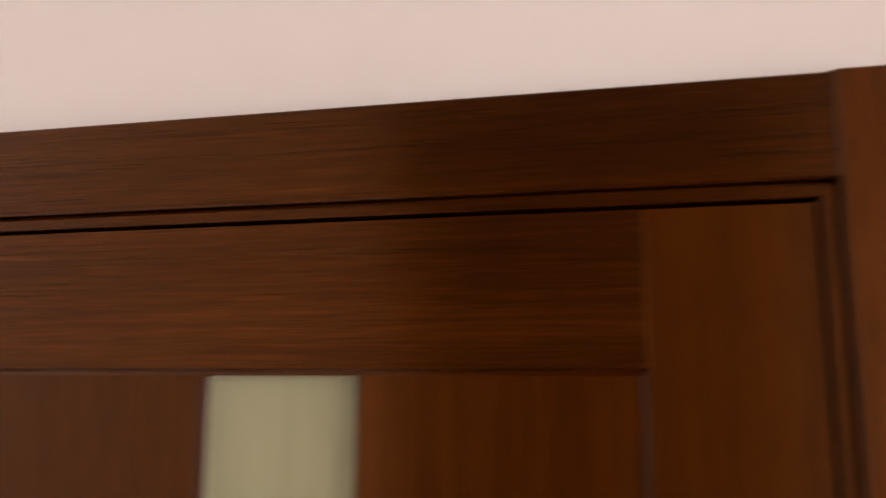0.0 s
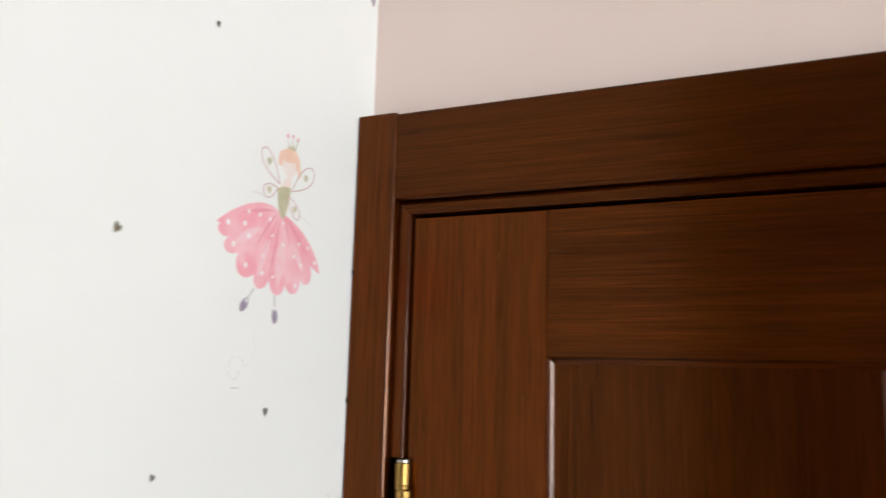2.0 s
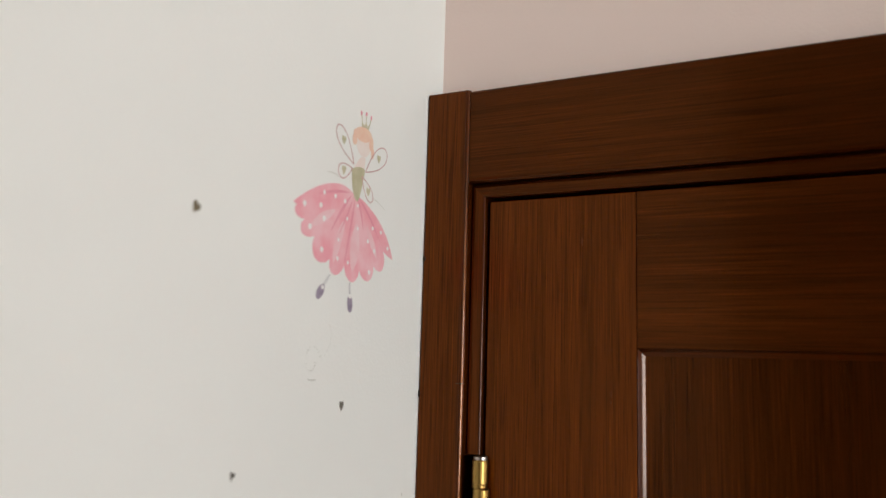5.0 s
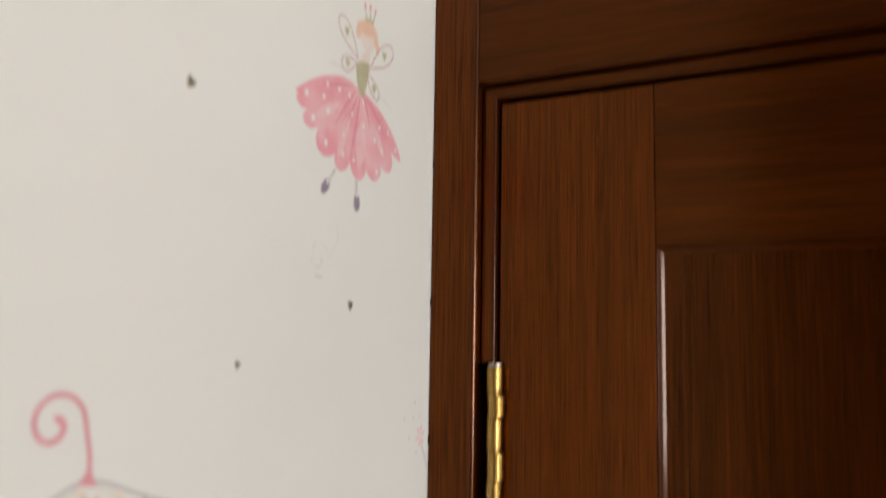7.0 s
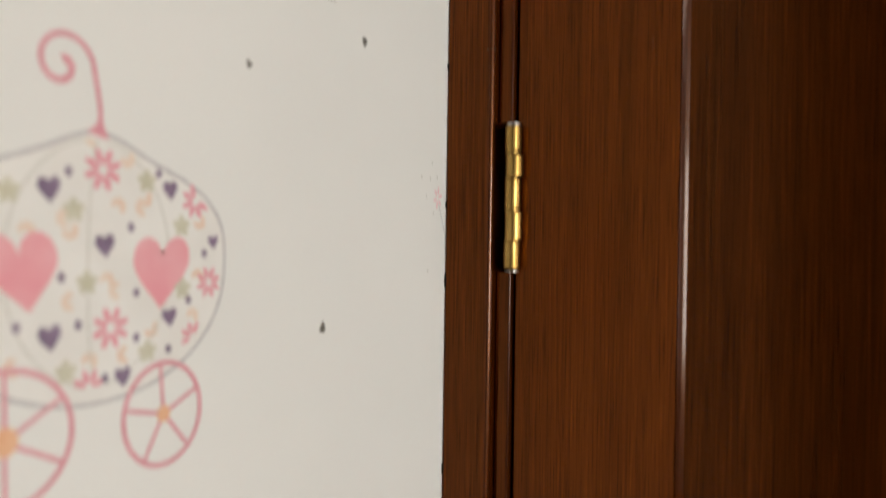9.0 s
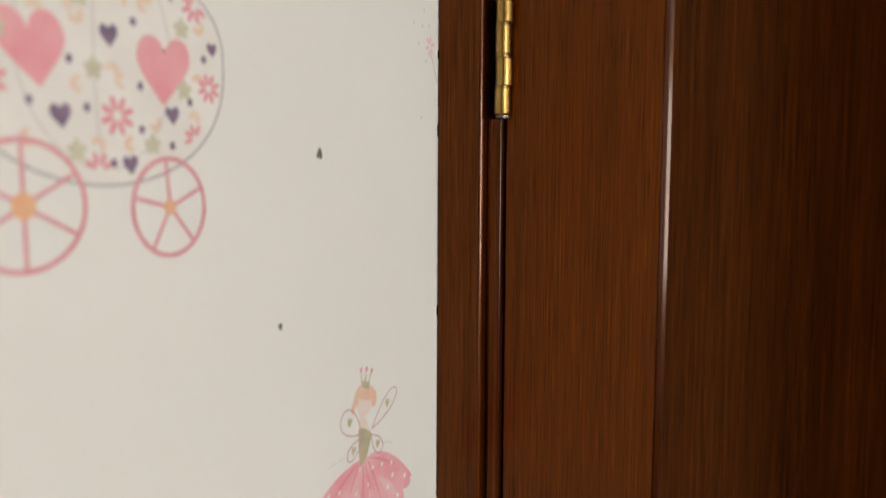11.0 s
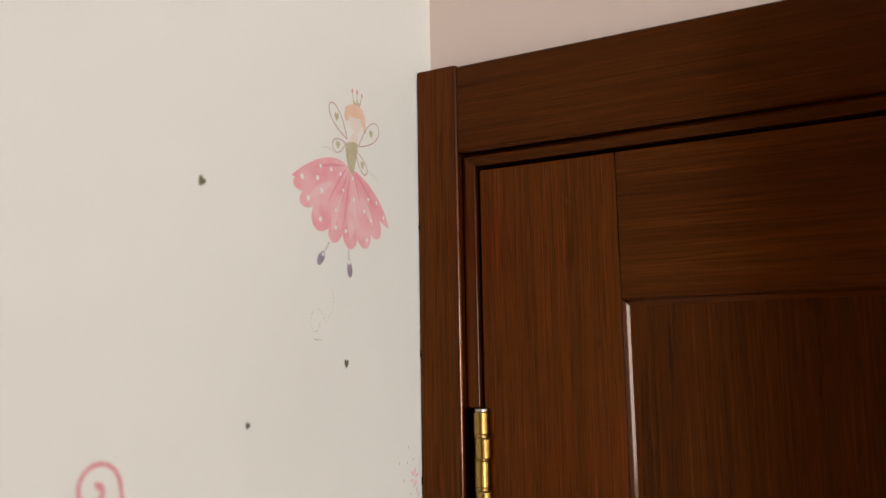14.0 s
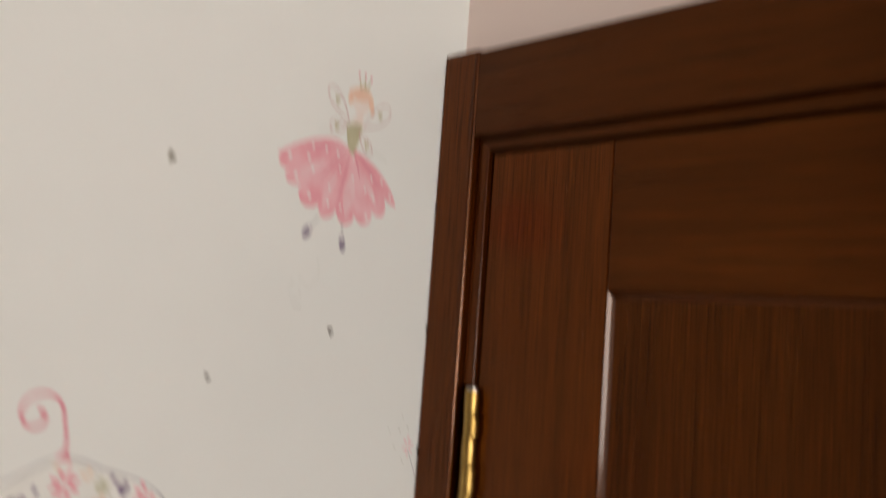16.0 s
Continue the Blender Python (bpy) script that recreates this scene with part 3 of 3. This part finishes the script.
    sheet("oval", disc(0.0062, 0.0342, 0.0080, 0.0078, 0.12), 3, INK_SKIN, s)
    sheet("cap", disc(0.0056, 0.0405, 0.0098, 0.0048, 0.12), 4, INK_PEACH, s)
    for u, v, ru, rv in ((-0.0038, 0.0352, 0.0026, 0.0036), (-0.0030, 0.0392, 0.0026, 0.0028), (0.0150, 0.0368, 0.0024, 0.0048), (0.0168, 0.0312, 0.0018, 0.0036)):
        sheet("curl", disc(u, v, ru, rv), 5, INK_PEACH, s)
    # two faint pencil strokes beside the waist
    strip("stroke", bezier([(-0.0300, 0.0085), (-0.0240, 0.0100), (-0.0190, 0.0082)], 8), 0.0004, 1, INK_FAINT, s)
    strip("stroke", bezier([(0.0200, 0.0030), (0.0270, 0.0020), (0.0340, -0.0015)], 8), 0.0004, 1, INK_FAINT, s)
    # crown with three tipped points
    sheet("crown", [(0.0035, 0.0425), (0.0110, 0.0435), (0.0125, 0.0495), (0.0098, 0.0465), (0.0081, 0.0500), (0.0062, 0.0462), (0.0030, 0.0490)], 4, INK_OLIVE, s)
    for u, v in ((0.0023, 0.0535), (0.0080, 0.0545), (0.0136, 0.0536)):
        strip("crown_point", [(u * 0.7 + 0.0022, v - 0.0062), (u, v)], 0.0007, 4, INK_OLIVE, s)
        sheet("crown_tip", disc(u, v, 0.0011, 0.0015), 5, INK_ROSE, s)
    # four outlined wings with a small heart each
    for base, tip, wide in wings:
        du, dv = tip[0] - base[0], tip[1] - base[1]
        ln = math.hypot(du, dv)
        nu, nv = -dv / ln, du / ln
        loop = []
        for i in range(36):
            a = 2 * math.pi * i / 36
            along = (1 - math.cos(a)) / 2
            across = wide * 0.66 * math.sin(a) * along ** 0.55
            loop.append((base[0] + du * along + nu * across, base[1] + dv * along + nv * across))
        wing = strip("wing", loop, 0.0007, 6, INK_WING, s, closed=True)
        cu, cv = base[0] + du * 0.62, base[1] + dv * 0.62
        sheet("wing_heart", heart(cu, cv, 0.0044, 0.0054), 7, INK_OLIVE, wing)
    # legs of short bars and two shoes
    for a, b, shoe in (((-0.0225, -0.0500), (-0.0285, -0.0572), (-0.0312, -0.0608)), ((-0.0020, -0.0525), (-0.0013, -0.0596), (-0.0008, -0.0652))):
        for k in range(5):
            f = (k + 0.5) / 5
            u, v = a[0] + (b[0] - a[0]) * f, a[1] + (b[1] - a[1]) * f
            sheet("leg_bar", disc(u, v, 0.0013, 0.00042, -0.15, 10), 2, INK_LINE, s)
        turn_s = math.atan2(b[1] - a[1], b[0] - a[0]) + math.pi / 2
        shoe_ob = sheet("shoe", disc(shoe[0], shoe[1], 0.0029, 0.0052, turn_s), 2, INK_SHOE, s)
        sheet("buckle", disc(b[0] + (shoe[0] - b[0]) * 0.25, b[1] + (shoe[1] - b[1]) * 0.25, 0.0012, 0.0012), 3, INK_WHITE, shoe_ob)
    return s


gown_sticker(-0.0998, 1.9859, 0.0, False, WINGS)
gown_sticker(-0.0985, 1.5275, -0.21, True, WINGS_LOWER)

# dotted trail below the gown
trail = sticker("dotted_trail_sticker", -0.1255, 1.8900, "faint dotted swirl printed on the white wall", "")
for k in range(9):
    f = k / 8
    u, v = 0.0056 + 0.0030 * math.sin(math.pi * f) - 0.0060 * f * f, 0.0165 - 0.0190 * f
    sheet("dot", disc(u, v, 0.00036, n=8), 1, INK_DOT, trail)
for k in range(17):
    a, r = k * 2.39996, 0.35 + 0.65 * ((k * 0.618) % 1.0)
    sheet("dot", disc(-0.0098 + 0.0085 * r * math.cos(a), -0.0042 + 0.0098 * r * math.sin(a), 0.00034 + 0.00016 * (k % 3), 0.0003, n=8), 1, INK_DOT, trail)
strip("dash", bezier([(-0.0125, -0.0136), (-0.0090, -0.0146), (-0.0050, -0.0138)], 6), 0.0005, 1, INK_DOT, trail)

# loose little hearts
for y, z, w, h, turn, mat, tone in ((-0.2303, 1.9537, 0.0050, 0.0058, -0.55, INK_UMBER, "olive grey"), (-0.1042, 1.8610, 0.0046, 0.0056, 0.0, INK_GREY, "dark grey"),
                                    (-0.1937, 1.8307, 0.0036, 0.0040, -0.4, INK_GREY, "grey"), (-0.1378, 1.7083, 0.0046, 0.0062, 3.0, INK_GREY, "dark grey"),
                                    (-0.1706, 1.6194, 0.0030, 0.0040, 0.4, INK_GREY, "grey"), (-0.1697, 2.0857, 0.0038, 0.0044, 0.5, INK_GREY, "grey"),
                                    (-0.3068, 2.0475, 0.0068, 0.0064, 0.5, INK_UMBER, "olive grey"), (0.0030, 2.1800, 0.0085, 0.0100, 0.2, INK_SHOE, "lilac")):
    hs = sticker("heart_sticker", y, z, f"tiny {tone} heart sticker on the white wall", "loose heart stickers")
    sheet("heart", heart(0, 0, w, h, turn), 1, mat, hs)

# sprig beside the casing
sprig = sticker("flower_sticker", -0.0215, 1.7808, "small pink flower sticker with grey dots beside the casing")
for k in range(6):
    a = 0.3 + k * math.pi / 3
    sheet("petal", disc(0.0034 * math.cos(a), 0.0046 * math.sin(a), 0.0025, 0.0010, a, 12), 1, INK_LIGHT, sprig)
strip("stem", bezier([(0.001, -0.004), (0.006, -0.014), (0.0095, -0.022)], 8), 0.0006, 1, INK_LINE, sprig)
for u, v in ((-0.0200, 0.0120), (-0.0140, 0.0000), (-0.0010, 0.0130), (-0.0075, 0.0215), (-0.0095, 0.0115), (-0.0050, -0.0100), (-0.0110, -0.0465), (0.0098, -0.0530)):
    sheet("dot", disc(u, v, 0.0006, 0.0009, n=10), 1, INK_DOT, sprig)

# ---------------------------------------------------------------- carriage sticker, origin at the middle of its round body
CY, CZ = -0.2705, 1.7425
coach = sticker("carriage_sticker", CY, CZ, "round white carriage sticker patterned with hearts and flowers, pink wheels")


def body_outline(n=72, k=1.0):
    out = []
    for i in range(n):
        a = 2 * math.pi * i / n
        u = 0.0632 * math.sin(a)
        if math.cos(a) > 0:
            near = min(a, 2 * math.pi - a)
            v = 0.0402 * math.cos(a) ** 0.72 + 0.0078 * math.exp(-(near / 0.30) ** 2)
        else:
            v = 0.0512 * math.copysign(abs(math.cos(a)) ** 0.90, math.cos(a))
        out.append((u * k, v * k))
    return out


def inside(u, v, margin=0.001):
    return (u / (0.0630 - margin)) ** 2 + (v / (0.047 - margin)) ** 2 < 1


body = sheet("body", body_outline(), 1, INK_BODY, coach)
strip("outline", body_outline(), 0.0010, 2, INK_LINE, coach, closed=True)
for bow in (-0.036, -0.004, 0.033):
    path = [(bow * math.cos(f * 1.45), 0.0455 * math.sin(f * 1.42)) for f in np.linspace(-1, 1, 24)]
    strip("rib", path, 0.0006, 3, INK_FAINT, coach)

# hook: a flared stem that curls over into a spiral
path, widths = [], []
for p in bezier([(-0.0005, 0.0465), (0.0008, 0.052), (0.0010, 0.056), (-0.0010, 0.0630), (-0.0017, 0.0665)], 12):
    path.append(p)
for k, p in enumerate(path):
    widths.append(0.0020 + 0.0075 * max(0.0, 1 - k / 3.2) ** 1.6)
hu, hv = -0.0152, 0.0700
for k in range(1, 56):
    a = -0.22 + k / 55 * 2.55 * math.pi
    r = 0.0136 - 0.0122 * (k / 55) ** 0.92
    path.append((hu + r * math.cos(a) * 0.98, hv + r * math.sin(a)))
    widths.append(0.0020 + 0.0014 * (k / 55) ** 3)
strip("hook", path, widths, 10, INK_ROSE, coach, label="curled rose pink hook")


def wheel(u, v, ru, rv, spokes, start, hub):
    w = sheet("hub", disc(u, v, hub, hub * 1.02), 13, INK_ORANGE, coach, label="orange wheel hub")
    strip("rim", disc(u, v, ru, rv, n=48), 0.0020, 11, INK_ROSE, w, closed=True)
    for k in range(spokes):
        a = start + 2 * math.pi * k / spokes
        strip("spoke", [(u + hub * 0.8 * math.cos(a), v + hub * 0.8 * math.sin(a)), (u + ru * math.cos(a), v + rv * math.sin(a))], 0.0016, 12, INK_ROSE, w)


wheel(0.0309, -0.0604, 0.0190, 0.0204, 5, math.radians(96), 0.0033)
wheel(-0.0344, -0.0584, 0.0246, 0.0234, 6, math.radians(91), 0.0048)


def flower(u, v, r, mat, petals, layer, fat=0.17):
    f = sheet("flower_eye", disc(u, v, r * 0.20, n=8), layer + 1, INK_BODY, coach)
    for k in range(petals):
        a = 0.35 + 2 * math.pi * k / petals
        pu, pv = u + r * 0.62 * math.cos(a), v + r * 0.62 * math.sin(a)
        if inside(pu, pv):
            sheet("petal", disc(pu, pv, r * 0.40, r * fat, a, 10), layer, mat, f)


# pink hearts, slanting with the roundness of the body
for u, v, w, h, turn, skew in ((0.0293, -0.0047, 0.0278, 0.0275, 0.02, -0.06), (-0.0288, -0.0032, 0.0280, 0.0265, 0.06, 0.14), (-0.0530, -0.002, 0.012, 0.024, -0.05, 0.0)):
    sheet("heart", heart(u, v, w, h, turn, skew), 4, INK_HEART, coach)
for y, z, r in ((-0.2687, 1.7769, 0.0080), (-0.2646, 1.7185, 0.0080), (-0.2241, 1.7677, 0.0072), (-0.2164, 1.7338, 0.0066), (-0.2249, 1.7116, 0.0062),
                (-0.2735, 1.6975, 0.0068), (-0.3165, 1.7275, 0.0078), (-0.3155, 1.7655, 0.0070)):
    flower(y - CY, z - CZ, r, INK_FOLD, 8, 5)
for y, z, w in ((-0.2900, 1.7681, 0.0088), (-0.2675, 1.7487, 0.0084), (-0.2374, 1.7711, 0.0074), (-0.2141, 1.7506, 0.0058), (-0.2891, 1.7166, 0.0088), (-0.2371, 1.7202, 0.0074), (-0.2590, 1.6992, 0.0074)):
    sheet("purple_heart", heart(y - CY, z - CZ, w, w * 1.0, 0.12), 9, INK_PURPLE, coach)
for y, z in ((-0.2828, 1.7752), (-0.2434, 1.7776), (-0.2562, 1.7561), (-0.2852, 1.7379), (-0.2534, 1.7311), (-0.2275, 1.7269), (-0.2191, 1.7461), (-0.2783, 1.7207), (-0.2532, 1.7138), (-0.2376, 1.7078), (-0.3014, 1.7215), (-0.2669, 1.7001)):
    sheet("purple_dot", disc(y - CY, z - CZ, 0.0015, 0.0018, n=12), 9, INK_PURPLE, coach)
for y, z in ((-0.2805, 1.7617), (-0.2490, 1.7741), (-0.2749, 1.7357), (-0.2306, 1.7316), (-0.2315, 1.7573), (-0.2479, 1.7079), (-0.2830, 1.7043), (-0.3046, 1.7671), (-0.3130, 1.7450)):
    flower(y - CY, z - CZ, 0.0044, INK_GREEN, 5, 7, 0.34)
    sheet("green_middle", disc(y - CY, z - CZ, 0.0024, n=10), 8.5, INK_GREEN, coach)
for k, (y, z) in enumerate(((-0.2876, 1.7586), (-0.2800, 1.7512), (-0.2601, 1.7669), (-0.2544, 1.7637), (-0.2478, 1.7642), (-0.2648, 1.7390), (-0.2660, 1.7321), (-0.2199, 1.7563), (-0.2718, 1.7101), (-0.2853, 1.7290),
                            (-0.2711, 1.7850), (-0.2235, 1.7233), (-0.2945, 1.6980), (-0.2560, 1.7790), (-0.2210, 1.7395), (-0.2620, 1.7075), (-0.2440, 1.7135), (-0.2965, 1.7570), (-0.3060, 1.7080))):
    # a pair of small leaves set in a V
    for side in (-0.55, 0.55):
        a = k * 2.1 + side
        pu, pv = y - CY + 0.0031 * math.cos(a), z - CZ + 0.0031 * math.sin(a)
        if inside(pu, pv, 0.003):
            sheet("leaf", disc(pu, pv, 0.0027, 0.0014, a, 12), 3 + 0.4 * (k % 2) - 0.7, INK_PEACH_PALE, coach)
